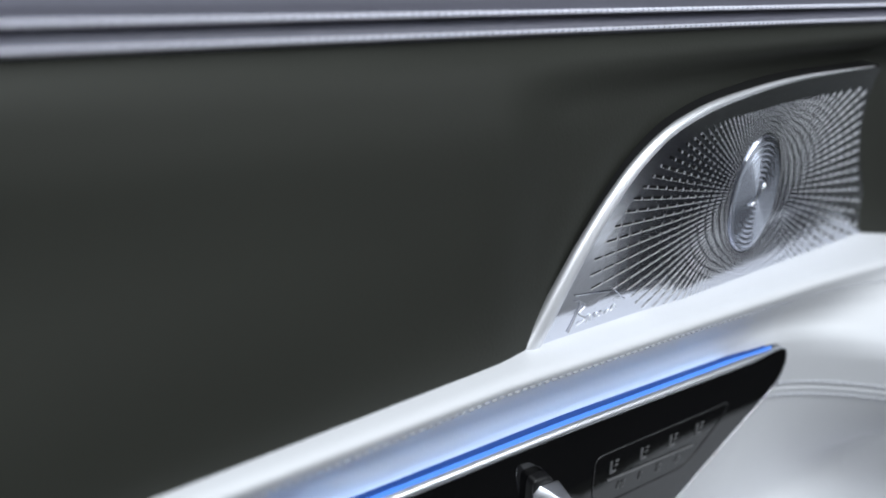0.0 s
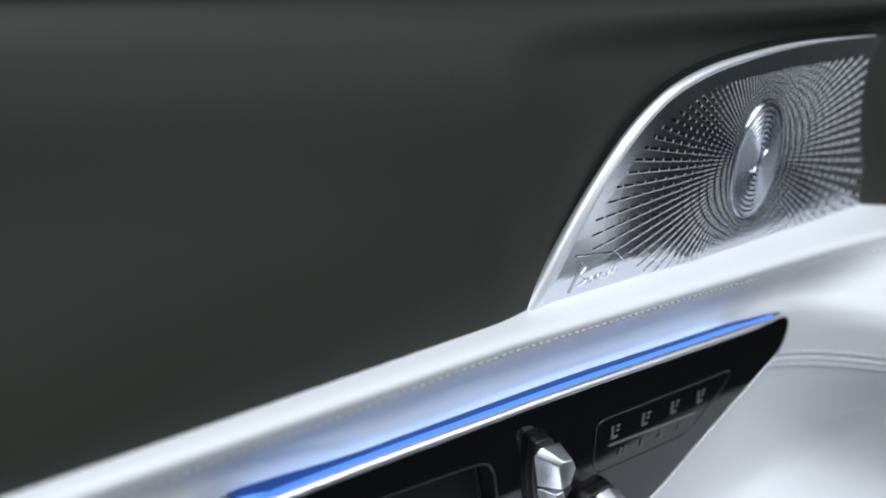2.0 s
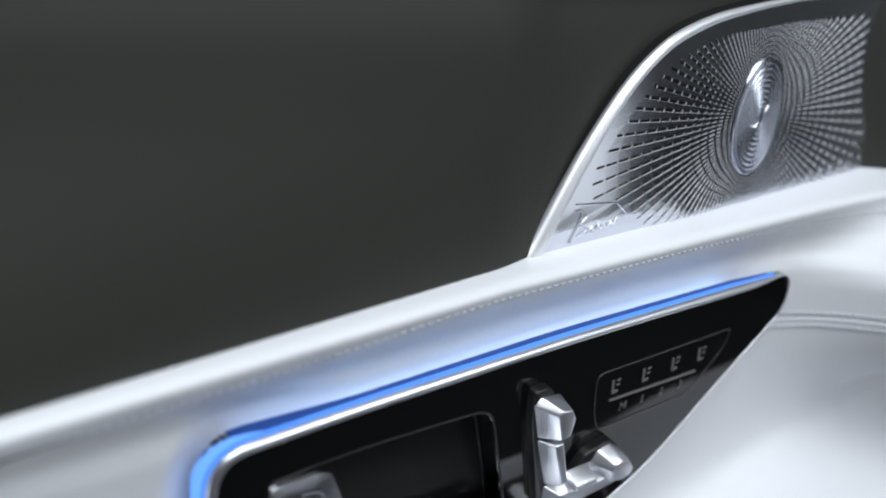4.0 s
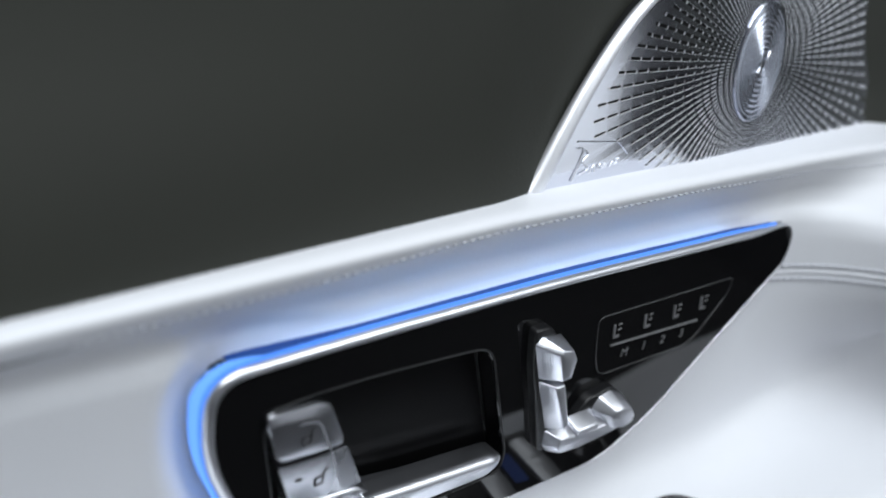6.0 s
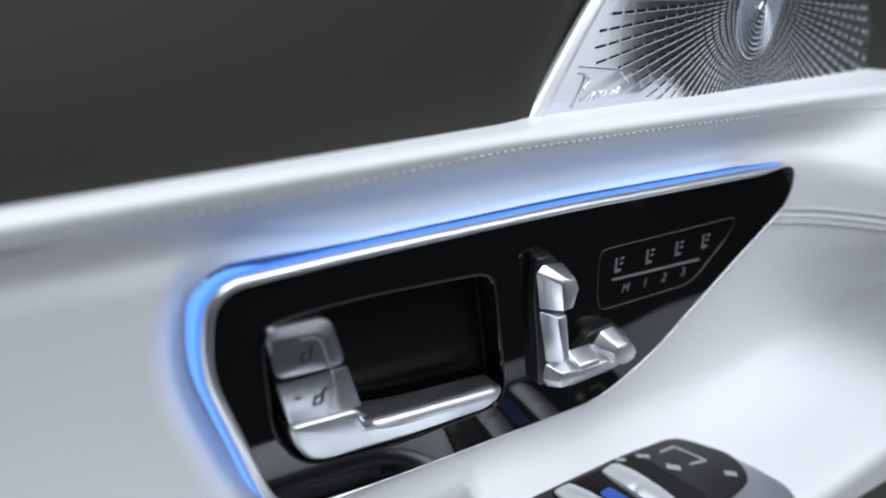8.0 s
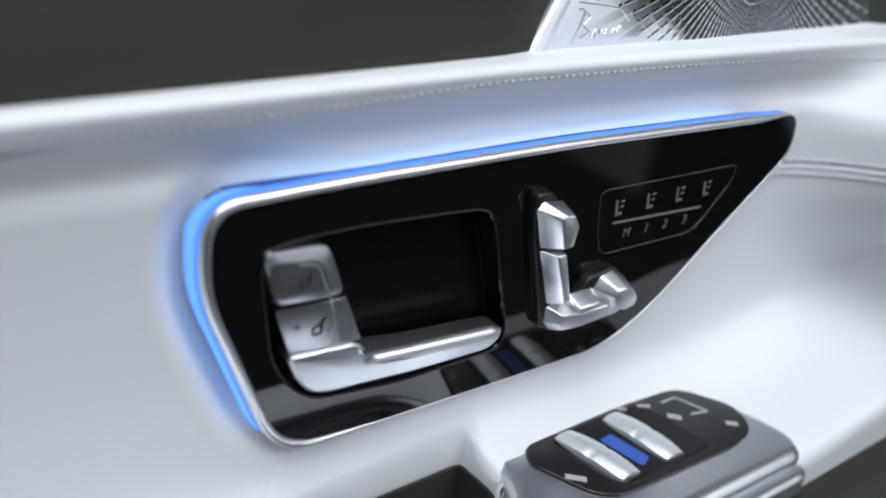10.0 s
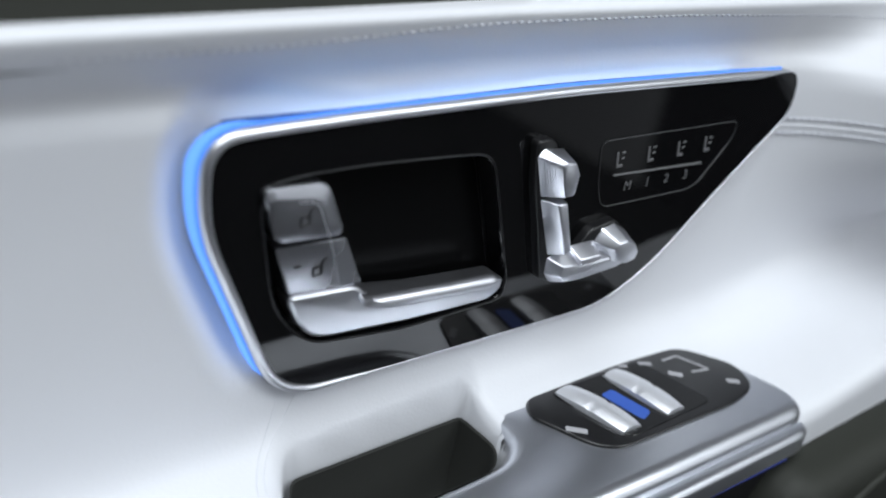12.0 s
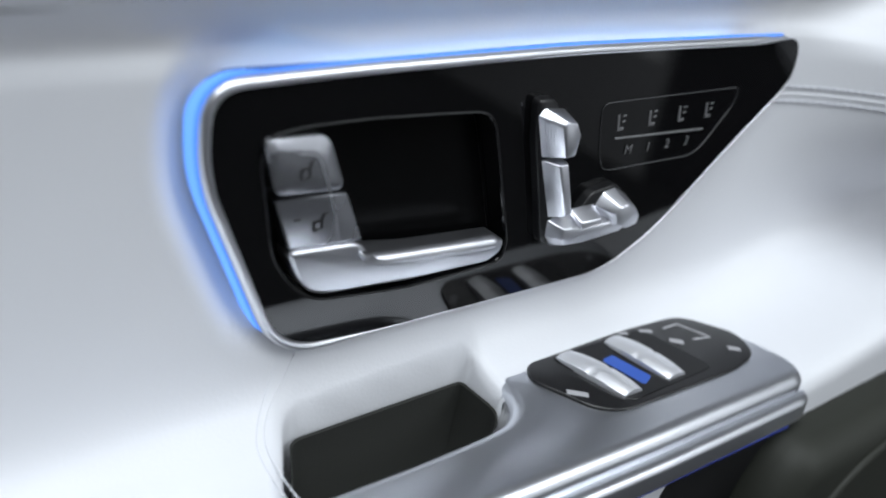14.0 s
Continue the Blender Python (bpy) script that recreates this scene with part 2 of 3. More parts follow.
# ------------------------------------------------------------------ white door trim, one moulded sheet
PROFILE = smooth_curve([(0.046, 0.7655), (0.030, 0.7658), (0.018, 0.7664), (0.010, 0.7670), (0.004, 0.7674), (0.0008, 0.7668), (-0.0004, 0.7652), (0.0000, 0.7630), (0.0022, 0.7575),
                        (0.0052, 0.7515), (0.0074, 0.746), (0.0075, 0.740), (0.005, 0.7345), (0.004, 0.728), (0.004, 0.70),
                        (0.004, 0.66), (0.004, 0.636), (0.0038, 0.625), (0.0025, 0.6155), (-0.001, 0.6085), (-0.007, 0.6035),
                        (-0.015, 0.6005), (-0.030, 0.598), (-0.055, 0.597), (-0.070, 0.5955), (-0.0755, 0.590),
                        (-0.0765, 0.580), (-0.0765, 0.56), (-0.0765, 0.45), (-0.0765, 0.12)], 0.0013)
PROFILE = PROFILE[: np.argmax(PROFILE[:, 1] < 0.54)]
PROFILE = np.vstack([PROFILE, [(-0.0765, 0.30), (-0.0765, 0.0)]])


def trim_base(x, y, z):
    """The sheet's bends along the door: the shoulder's slant and the swell towards the front of the car."""
    y = y + 0.047 * np.minimum(x, 0.0) * smoothstep(0.742, 0.762, z)
    swell = 2.6 * np.maximum(np.minimum(x, 0.31) - 0.19, 0) ** 1.6
    flat = smoothstep(0.58, 0.61, z)
    y = y - swell * (1 - 0.93 * smoothstep(0.722, 0.766, z)) * (0.35 + 0.65 * flat) * (0.05 + 0.95 * smoothstep(0.632, 0.706, z))
    lift = 0.010 * smoothstep(0.165, 0.25, x) * (1 - smoothstep(0.60, 0.64, z)) * smoothstep(0.575, 0.592, z)
    return y, z + lift


def trim_sheet():
    xs = np.r_[np.arange(-0.60, -0.19, 0.01), np.arange(-0.19, 0.36, 0.0013), np.arange(0.36, 0.60, 0.01)]
    X, K = np.meshgrid(xs, np.arange(len(PROFILE)))
    Y, Z = PROFILE[K, 0], PROFILE[K, 1]
    sd, idx = signed(X, Z, PANEL)
    c = (PANEL + np.roll(PANEL, -1, axis=0)) / 2
    g_edge = np.where(c[:, 1] > 0.722, 1 - smoothstep(0.150, 0.178, c[:, 0]), 0.0)
    g_edge = np.maximum(g_edge, np.where(c[:, 0] < -0.076, smoothstep(0.634, 0.655, c[:, 1]), 0.0))
    g = g_edge[idx]
    face = (Z > 0.62) & (Z < 0.765)
    Y0, Z0 = trim_base(X, Y, Z)
    left = smoothstep(-0.050, -0.112, X)
    cove = (1 - smoothstep(0.0018, 0.0065 + 0.0105 * left, sd)) * (0.0018 + 0.0042 * left) * g
    Y0 = Y0 + np.where(face, cove, 0) + np.where(face & (sd < -0.0060), 0.02, 0)
    top = (Z < 0.617) & (Z > 0.592)
    sb, _ = signed(X, Y, BIN)
    Z0 = Z0 - np.where(top, (0.003 * smoothstep(0.005, -0.001, sb) + 0.055 * smoothstep(0.0, -0.0030, sb)), 0)
    n = len(xs)
    verts = np.stack([X, Y0, Z0], -1).reshape(-1, 3)
    k = np.arange(len(PROFILE) - 1)[:, None] * n + np.arange(n - 1)[None]
    faces = np.stack([k, k + 1, k + n + 1, k + n], -1).reshape(-1, 4)
    me = bpy.data.meshes.new("door_trim")
    me.from_pydata(verts.tolist(), [], faces.tolist())
    me.update()
    me.polygons.foreach_set("use_smooth", [True] * len(me.polygons))
    me.materials.append(WHITE)
    return new("door_trim", me)


def on_trim(x, z):
    i = np.argmin(np.abs(PROFILE[:, 1] - z) + (PROFILE[:, 0] > 0.004))
    y, z = trim_base(np.array(x), np.array(PROFILE[i, 0]), np.array(z))
    return (x, float(y), float(z))


door_trim = tagged(trim_sheet(), "white leather door trim with a raised shoulder and moulded armrest", "door trim", kind="structure")
solid("stitching", *stitches([on_trim(x, 0.7618 - 0.003 * max(0, (x - 0.1)) / 0.1 - 0.0035 * float(smoothstep(0.0, -0.11, x))) for x in np.arange(-0.16, 0.27, 0.004)],
                             0.0038, 0.0020, 0.00042, 0.0002), GREYTHREAD, door_trim, "grey stitching along the shoulder")
for dz in (0.0, -0.0075):
    row = [on_trim(x, 0.7075 + dz + 0.02 * (x - 0.2)) for x in np.arange(0.192, 0.36, 0.004)]
    solid("stitching", *stitches(row, 0.0042, 0.0028, 0.00065), GREYTHREAD, door_trim, "grey double stitching beside the seam")
solid("seam", *tube([np.array(on_trim(x, 0.7038 + 0.02 * (x - 0.2))) + (0, 0.0005, 0) for x in np.arange(0.19, 0.37, 0.004)],
                    0.0010), WHITE, door_trim, "welted leather seam")


def on_top(x, y):
    """The trim's height at a place on or just above the armrest."""
    low = PROFILE[(PROFILE[:, 1] < 0.625) & (PROFILE[:, 1] > 0.592)]
    return (x, y, float(np.interp(-y, -low[:, 0], low[:, 1])) + 0.0001)


for d in (0.0065, 0.0100):
    path = [on_top(u / 1000, v / 1000) for u, v in smooth_curve([(-83 - d * 1000, -60), (-82.5 - d * 1000, -30), (-80 - d * 900, -10),
                                                                 (-70 - d * 500, -2 + d * 620), (-50, -0.5 + d * 900), (12, 1.5 + d * 900)], 2.0)]
    solid("tray_seam", *tube(path, 0.0003, seg=6), WHITE, door_trim, "fine seam round the tray")


# ------------------------------------------------------------------ dark upper trim and belt
def strip(name, prof, mat, bend, step=0.004, x0=-0.6, x1=0.6):
    xs = np.arange(x0, x1, 0.006)
    P = smooth_curve(prof, step)
    X, K = np.meshgrid(xs, np.arange(len(P)))
    Y, Z = P[K, 0] + bend(X, P[K, 1]), P[K, 1] + rise(X) * smoothstep(0.86, 0.875, P[K, 1])
    n = len(xs)
    k = np.arange(len(P) - 1)[:, None] * n + np.arange(n - 1)[None]
    return solid(name, np.stack([X, Y, Z], -1).reshape(-1, 3).tolist(),
                 np.stack([k, k + 1, k + n + 1, k + n], -1).reshape(-1, 4).tolist(), mat, sharp=60)


def bend(x, z=0):
    return -1.6 * np.maximum(x - 0.262, 0) ** 1.4 + 0.0 * x


def rise(x):
    """The belt line climbs a little towards the back of the car."""
    return 0.0085 * (0.26 - x)


upper = tagged(strip("upper_trim", [(0.0095, 0.755), (0.0112, 0.767), (0.0152, 0.785), (0.0208, 0.82), (0.0262, 0.85), (0.0335, 0.868),
                                    (0.0425, 0.8765), (0.046, 0.880)], DARK,
                     lambda x, z: bend(x) + (0.068 * np.maximum(x, 0) + 0.0035 * smoothstep(0.0, 0.035, x)) * (1 - smoothstep(0.855, 0.876, z))
                     + 0.073 * np.minimum(x, 0) * (1 - smoothstep(0.775, 0.85, z))),
               "dark olive leather upper door trim below the belt line", "door trim", kind="structure")
belt = tagged(strip("belt_trim", [(0.050, 0.8755), (0.0445, 0.8765), (0.0418, 0.8785), (0.0412, 0.8805), (0.0425, 0.8825), (0.0475, 0.8836),
                                  (0.0475, 0.8840), (0.043, 0.8846), (0.0405, 0.8860), (0.0398, 0.889), (0.0397, 0.893), (0.042, 0.899),
                                  (0.050, 0.905), (0.070, 0.909), (0.12, 0.910), (0.125, 0.88)], BELT, bend, 0.0008),
              "grey leather belt roll with two rows of pale stitching", "door trim", kind="structure")
for y, z in ((0.0413, 0.8796), (0.0402, 0.8868)):
    row = [(x, y + float(bend(np.array(x))), z + rise(x)) for x in np.arange(-0.30, 0.36, 0.006)]
    solid("stitching", *stitches(row, 0.0033, 0.0023, 0.00085, 0.0004), THREAD, belt, "pale thread stitching")
tagged(solid("outer_panel", *slab(mm("-600,0 600,0 600,895 -600,895"), -0.16, -0.127, 0.002), ROOM),
       "plain outer skin closing the door behind its trim", "door", kind="structure")

# ------------------------------------------------------------------ blue light guide round the control panel
ring = offset(PANEL, 0.0017)
start = int(np.argmin(np.hypot(ring[:, 0] - 0.180, ring[:, 1] - 0.735)))
stop = int(np.argmin(np.hypot(np.roll(ring, -start, axis=0)[:, 0] + 0.084, np.roll(ring, -start, axis=0)[:, 1] - 0.640)))
led = thing("ambient_light", "glowing blue light strip in the groove round the control panel", "light strip")


def skirt(h0, h1, d0, d1, keep):
    """A thin band round the panel's edge from depth h0 to h1, standing d0 to d1 outside the outline."""
    a = np.roll(offset(PANEL, 1.0) - PANEL, -start, axis=0)[keep]
    p = np.roll(PANEL, -start, axis=0)[keep]
    n = len(keep)
    rows = [(p + a * d0[:, None], h0), (p + a * d1[:, None], h1), (p + a * (d1[:, None] - 0.0006), h1), (p + a * (d0[:, None] - 0.0006), h0)]
    verts = [on_door(u, v, -h) for q, hh in rows for (u, v), h in zip(q, hh)]
    return verts, [(r * n + k, r * n + k + 1, (r + 1) % 4 * n + k + 1, (r + 1) % 4 * n + k) for r in range(4) for k in range(n - 1)] \
        + [(0, n, 2 * n, 3 * n), (n - 1, 2 * n - 1, 3 * n - 1, 4 * n - 1)]


keep = np.arange(stop + 1)
at = np.roll(PANEL, -start, axis=0)[keep]
one = np.ones(len(keep))
lit = 0.0025 * one - 0.0008 * smoothstep(0.145, 0.168, at[:, 0])
solid("light_guide", *skirt(0.0006 * one, lit, 0.00170 * one, 0.0021 * one, keep), LED, led, "glowing pale blue light guide", sharp=50)
turn = int(np.argmax(at[:, 0] < -0.102))
top_run, side_run = np.arange(turn + 1), np.arange(turn - 3, len(keep))
solid("light_source", *tube([on_door(u, v, -0.0028) for u, v in np.roll(offset(PANEL, 0.0010), -start, axis=0)[:turn] if u < 0.150], 0.0003, seg=6),
      EMITTER, led, "bright blue line of diodes behind the guide")
t1 = np.ones(len(top_run))
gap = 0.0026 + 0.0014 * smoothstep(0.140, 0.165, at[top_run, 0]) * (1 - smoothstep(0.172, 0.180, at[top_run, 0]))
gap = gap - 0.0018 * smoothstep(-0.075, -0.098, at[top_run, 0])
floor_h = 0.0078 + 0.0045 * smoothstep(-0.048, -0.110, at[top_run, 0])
# navy glowing bands painted in for the dim, blue-lit depth of the gap
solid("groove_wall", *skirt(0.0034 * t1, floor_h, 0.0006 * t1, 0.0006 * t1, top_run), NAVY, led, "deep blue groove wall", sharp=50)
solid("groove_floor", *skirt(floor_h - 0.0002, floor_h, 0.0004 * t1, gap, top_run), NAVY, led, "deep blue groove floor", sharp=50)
# self-glowing band put in for the blue light on the left-hand cove
grow = np.clip(np.arange(len(side_run)) / 8, 0, 1)
solid("side_glow", *skirt(lit[side_run] + 0.0, lit[side_run] + 0.0003 + 0.0050 * grow, np.full(len(side_run), 0.0020), 0.0021 + 0.0006 * grow, side_run),
      COVEGLOW, led, "pale blue glowing side of the light guide", sharp=50)

# ------------------------------------------------------------------ control panel
panel = thing("control_panel", "glossy black control panel with a chrome edge in white trim", "control panel")


def between(outer, inner, c, h, depth):
    """A flat face between two outlines seen whole from c, and the wall of the inner one."""
    def by_angle(p):
        a = np.arctan2(p[:, 1] - c[1], p[:, 0] - c[0])
        o = np.argsort(a)
        return a[o], np.hypot(p[o, 0] - c[0], p[o, 1] - c[1])
    ao, ro = by_angle(outer)
    ai, ri = by_angle(inner)
    ang = np.unique(np.r_[ao, ai])
    def radius(a, aa, rr):
        q = np.stack([rr * np.cos(aa), rr * np.sin(aa)], 1)
        out = []
        for t in a:
            j = np.searchsorted(aa, t) % len(aa)
            p0, p1 = q[j - 1], q[j]
            d = np.array((math.cos(t), math.sin(t)))
            e = p1 - p0
            den = d[0] * e[1] - d[1] * e[0]
            out.append((p0[0] * e[1] - p0[1] * e[0]) / den if abs(den) > 1e-12 else rr[j])
        return np.array(out)
    n = len(ang)
    d = np.stack([np.cos(ang), np.sin(ang)], 1)
    po, pi = c + d * radius(ang, ao, ro)[:, None], c + d * radius(ang, ai, ri)[:, None]
    loops = [(po, h - 0.014), (po, h), (pi, h), (offset(pi, -0.0006), h - 0.0008), (offset(pi, -0.0012), h - depth)]
    verts = [on_door(u, v, k) for q, k in loops for u, v in q]
    faces = [(k * n + i, k * n + (i + 1) % n, (k + 1) * n + (i + 1) % n, (k + 1) * n + i) for k in range(4) for i in range(n)]
    faces.append(tuple(4 * n + i for i in range(n)))
    return verts, faces


solid("fascia", *between(PANEL, POCKET, np.array((-0.035, 0.682)), 0.0, 0.010), PIANO, panel, "black lacquer fascia with a handle recess", sharp=25)
full = np.maximum(np.where(PANEL[:, 1] > 0.72, 1 - smoothstep(0.16, 0.19, PANEL[:, 0]), 0), 1 - smoothstep(-0.08, -0.02, PANEL[:, 0]))
full = (0.12 + 0.88 * full)[:, None]
n = len(PANEL)
loops = [(0.0000, -0.013), (0.0000, -0.0018), (0.0014, -0.0015), (0.0016, -0.0005), (0.0008, 0.0009), (-0.0007, 0.0014), (-0.0018, 0.0009), (-0.0023, 0.0001), (-0.0024, -0.0010)]
rv = [on_door(*(PANEL[i] + (offset(PANEL, o)[i] - PANEL[i]) * full[i]), h if h < 0 else h * float(full[i, 0]) + 0.0001) for o, h in loops for i in range(n)]
solid("rim", rv, [(k * n + i, k * n + (i + 1) % n, (k + 1) * n + (i + 1) % n, (k + 1) * n + i) for k in range(8) for i in range(n)],
      SILVER, panel, "polished chrome rim, broad along the light strip", sharp=60)
solid("recess_floor", *slab(offset(POCKET, -0.0020), -0.0105, -0.0094, 0.0004, seg=1), MATTE, panel, "matt black recess floor")
solid("recess_edge", *tube([on_door(u, v, 0.0000) for u, v in POCKET], 0.00045, closed=True), PLASTIC, panel)
mem = rounded(mm("64,711 157,711.5 156,703 139,683 132,680.5 74,680 69,690"), 0.005)
solid("button_outline", *tube([on_door(u, v, 0.0002) for u, v in resample(mem, 0.002)], 0.00025, closed=True), DIM, panel, "thin grey outline round the memory buttons")
solid("divider", *tube([on_door(0.077, 0.6945, 0.0003), on_door(0.137, 0.6930, 0.0003)], 0.0005), SYMBOL, panel, "grey dividing line")


def bar(u0, v0, u1, v1, w, h=0.0004, place=on_door):
    d = np.array((u1 - u0, v1 - v0))
    d /= np.linalg.norm(d)
    s = np.array((-d[1], d[0])) * w / 2
    a, b = np.array((u0, v0)), np.array((u1, v1))
    return slab([a - s, b - s, b + s, a + s], -0.0003, h, 0.0001, place, 1)


for u, v in ((0.0785, 0.7015), (0.0985, 0.7018), (0.1185, 0.7020), (0.1375, 0.7022)):
    solid("seat_symbol", *joined([bar(u - 0.0022, v + 0.0034, u - 0.0008, v - 0.0026, 0.0013), bar(u - 0.0012, v - 0.0032, u + 0.0026, v - 0.0030, 0.0013),
                                  bar(u + 0.0006, v + 0.0026, u + 0.0026, v + 0.0030, 0.0007), bar(u + 0.0010, v + 0.0000, u + 0.0028, v + 0.0006, 0.0007)]),
          SYMBOL, panel, "small printed seat symbol")


def lettering(text, size, m, mat, parent, label):
    cu = bpy.data.curves.new("lettering", "FONT")
    cu.body, cu.size, cu.align_x, cu.align_y, cu.extrude = text, size, "CENTER", "CENTER", 0.0001
    tmp = new("lettering_curve", cu)
    me = bpy.data.meshes.new_from_object(tmp.evaluated_get(bpy.context.evaluated_depsgraph_get()))
    bpy.data.objects.remove(tmp)
    bpy.data.curves.remove(cu)
    me.materials.clear()
    me.materials.append(mat)
    ob = new("lettering", me)
    ob.parent = parent
    ob.matrix_world = m
    return tagged(ob, label)


for s, u in (("M", 0.0880), ("1", 0.1010), ("2", 0.1140), ("3", 0.1275)):
    lettering(s, 0.0062, pose(u, -0.0004, 0.6882, 90), SYMBOL, panel, "printed memory key " + s)

# ------------------------------------------------------------------ door handle with lock keys
handle = thing("door_handle", "satin chrome inside door handle with two lock keys", "door handle")
lever = mm("-81.0,671.7 -51.1,670.5 -46.1,665.2 -24.5,662.4 16.8,659.9 21.1,658.7 20.9,653.5 14.8,649.7 -27.4,649.7 -62.5,651.5 -70.1,653.9 -76.0,661.0")
solid("lever", *slab(resample(rounded(lever, 0.004), 0.0012), -0.0060, 0.0036, 0.0018, seg=6), HANDLE, handle, sharp=50)
grip = mm("-52.2,667.4 -47.4,666.0 -27.7,664.9 13.8,662.9 17.3,660.5 14.1,656.5 -12.2,657.4 -31.7,658.3 -42.4,659.5 -49.6,662.5")
solid("grip", *slab(resample(rounded(grip, 0.0035), 0.0010), -0.0020, 0.0074, 0.0036, seg=8), HANDLE, handle, "rounded pull bar", sharp=70)


def bevelled(low, high, h0, h1, r):
    """A key from an outline at its foot to a smaller face of as many corners, with a soft broad bevel between."""
    a, b = (np.array(rounded(mm(q), r, 6)) for q in (low, high))
    n = len(a)
    rows = [(a, -0.010), (a, h0 - 0.0004), (a + (b - a) * 0.05, h0), (a + (b - a) * 0.75, h0 + (h1 - h0) * 0.86), (a + (b - a) * 0.93, h1 - 0.00005), (b, h1)]
    verts = [on_door(u, v, h) for q, h in rows for u, v in q]
    faces = [(k * n + i, k * n + (i + 1) % n, (k + 1) * n + (i + 1) % n, (k + 1) * n + i) for k in range(len(rows) - 1) for i in range(n)]
    return verts, faces + [tuple(5 * n + i for i in range(n)), tuple(range(n))[::-1]]


for nm, low, high, r, marks in (
        ("unlock_key", "-87.8,691.8 -94.4,712.6 -69.6,712.5 -59.6,691.2", "-88.8,693.6 -92.9,709.6 -73.0,706.9 -67.0,692.7", 0.0050, ((-0.0775, 0.7010, 0.0),)),
        ("lock_key", "-87.5,690.9 -59.3,690.4 -49.3,670.4 -80.1,671.5", "-88.3,691.5 -66.6,691.2 -60.2,672.4 -81.0,673.4", 0.0012, ((-0.0700, 0.6812, 0.0), (-0.0790, 0.6835, 1.0)))):
    k = solid(nm, *bevelled(low, high, 0.0022, 0.0036, r), BUTTON, handle, sharp=30)
    solid("key_ridge", *tube([on_door(u, v, 0.0035) for u, v in smooth_curve(mm("-81.3,707.1 -76.3,706.5 -72.9,704.5 -70.5,699.4 -67.1,692.2" if nm == "unlock_key" else "-66.5,690.6 -63.7,683.1 -60.5,673.2"), 0.001)], 0.00045, flat=0.7), HANDLE, k, "bright raised ridge")
    for u, v, dash in marks:
        if dash:
            solid("dash_symbol", *bar(u - 0.0012, v, u + 0.0012, v + 0.0001, 0.0007, 0.0039), PLASTIC, k, "small dark dash")
        else:
            solid("padlock_symbol", *joined([bar(u - 0.002, v - 0.0028, u + 0.0012, v - 0.0022, 0.0006, 0.0039), bar(u - 0.002, v - 0.0028, u - 0.0022, v + 0.0004, 0.0006, 0.0039),
                                             bar(u + 0.0012, v - 0.0022, u + 0.001, v + 0.0010, 0.0006, 0.0039), bar(u - 0.0022, v + 0.0004, u + 0.0014, v + 0.0010, 0.0008, 0.0039),
                                             bar(u + 0.0008, v + 0.001, u + 0.0014, v + 0.0030, 0.0006, 0.0039), bar(u + 0.0014, v + 0.0030, u + 0.0028, v + 0.0034, 0.0006, 0.0039)]),
                  PLASTIC, k, "small dark padlock mark")

# ------------------------------------------------------------------ seat adjustment switch
seat = thing("seat_switch", "chrome seat-shaped adjustment switch on black bases", "switch")


def block(name, s, h0, h1, r, mat, label="", rc=0.003, dome=0.0):
    return solid(name, *slab(resample(rounded(mm(s), rc), 0.0010), h0, h1, r, seg=3, dome=dome), mat, seat, label, sharp=40)


block("base", "22.5,717 31,717.5 36,712 35,697 50,670 60,664 58,653 42,653 33,680 26,700", -0.001, 0.0042, 0.001, PLASTIC, "black plastic base")
block("base", "67,673 81,675.5 90,668 94,661 90,655 60,655 60,664", -0.001, 0.0045, 0.001, PLASTIC, "black plastic base")


def prism(name, low, high, h0, h1, label):
    """A facetted piece between two outlines of as many corners, its edges broken."""
    lo, hi = mm(low), mm(high)
    n = len(lo)
    bm = bmesh.new()
    va = [bm.verts.new(on_door(u, v, h0)) for u, v in lo]
    vb = [bm.verts.new(on_door(u, v, h1)) for u, v in hi]
    for k in range(n):
        bm.faces.new((va[k], va[(k + 1) % n], vb[(k + 1) % n], vb[k]))
    bm.faces.new(vb)
    bm.faces.new(va[::-1])
    bmesh.ops.recalc_face_normals(bm, faces=bm.faces)
    bmesh.ops.bevel(bm, geom=list(bm.edges), offset=0.0007, segments=3, profile=0.5, affect="EDGES", clamp_overlap=True)
    me = bpy.data.meshes.new(name)
    bm.to_mesh(me)
    bm.free()
    me.polygons.foreach_set("use_smooth", [True] * len(me.polygons))
    me.set_sharp_from_angle(angle=radians(40))
    me.materials.append(SWITCH)
    ob = new(name, me)
    ob.parent = seat
    return tagged(ob, label)


head = prism("headrest_knob", "23.5,710.5 26.5,714 37,713 43.5,705.5 42.5,694 30.5,693", "30.5,709 32.5,710.5 37.5,709.8 41,704.5 40.5,696 35.5,695.5", 0.004, 0.0125, "ribbed satin chrome knob")
for i in range(8):
    solid("rib", *tube([on_door(0.0246 + 0.0008 * i, 0.7110 - 0.0002 * i, 0.0066 + 0.00075 * i), on_door(0.0306 + 0.0007 * i, 0.6965, 0.0060 + 0.00085 * i)], 0.00018, seg=6), SWITCH, head)
prism("backrest", "30.5,692 41.5,692.5 50.5,669.5 42.5,665", "35,691.6 39.8,692 49,669.2 45.6,667.8", 0.004, 0.0108, "satin chrome backrest bar")
prism("seat_corner", "42.5,664 51,667 60,664 75,664 89,663 92,657 84,653 60,651 47,651.8 43,656.5",
      "47,662 52.5,661.5 60,660.5 75,660.5 87,660.5 88.5,657.8 82,655.3 60,653.8 49,654.4 46.8,657", 0.004, 0.0105, "satin chrome seat corner")
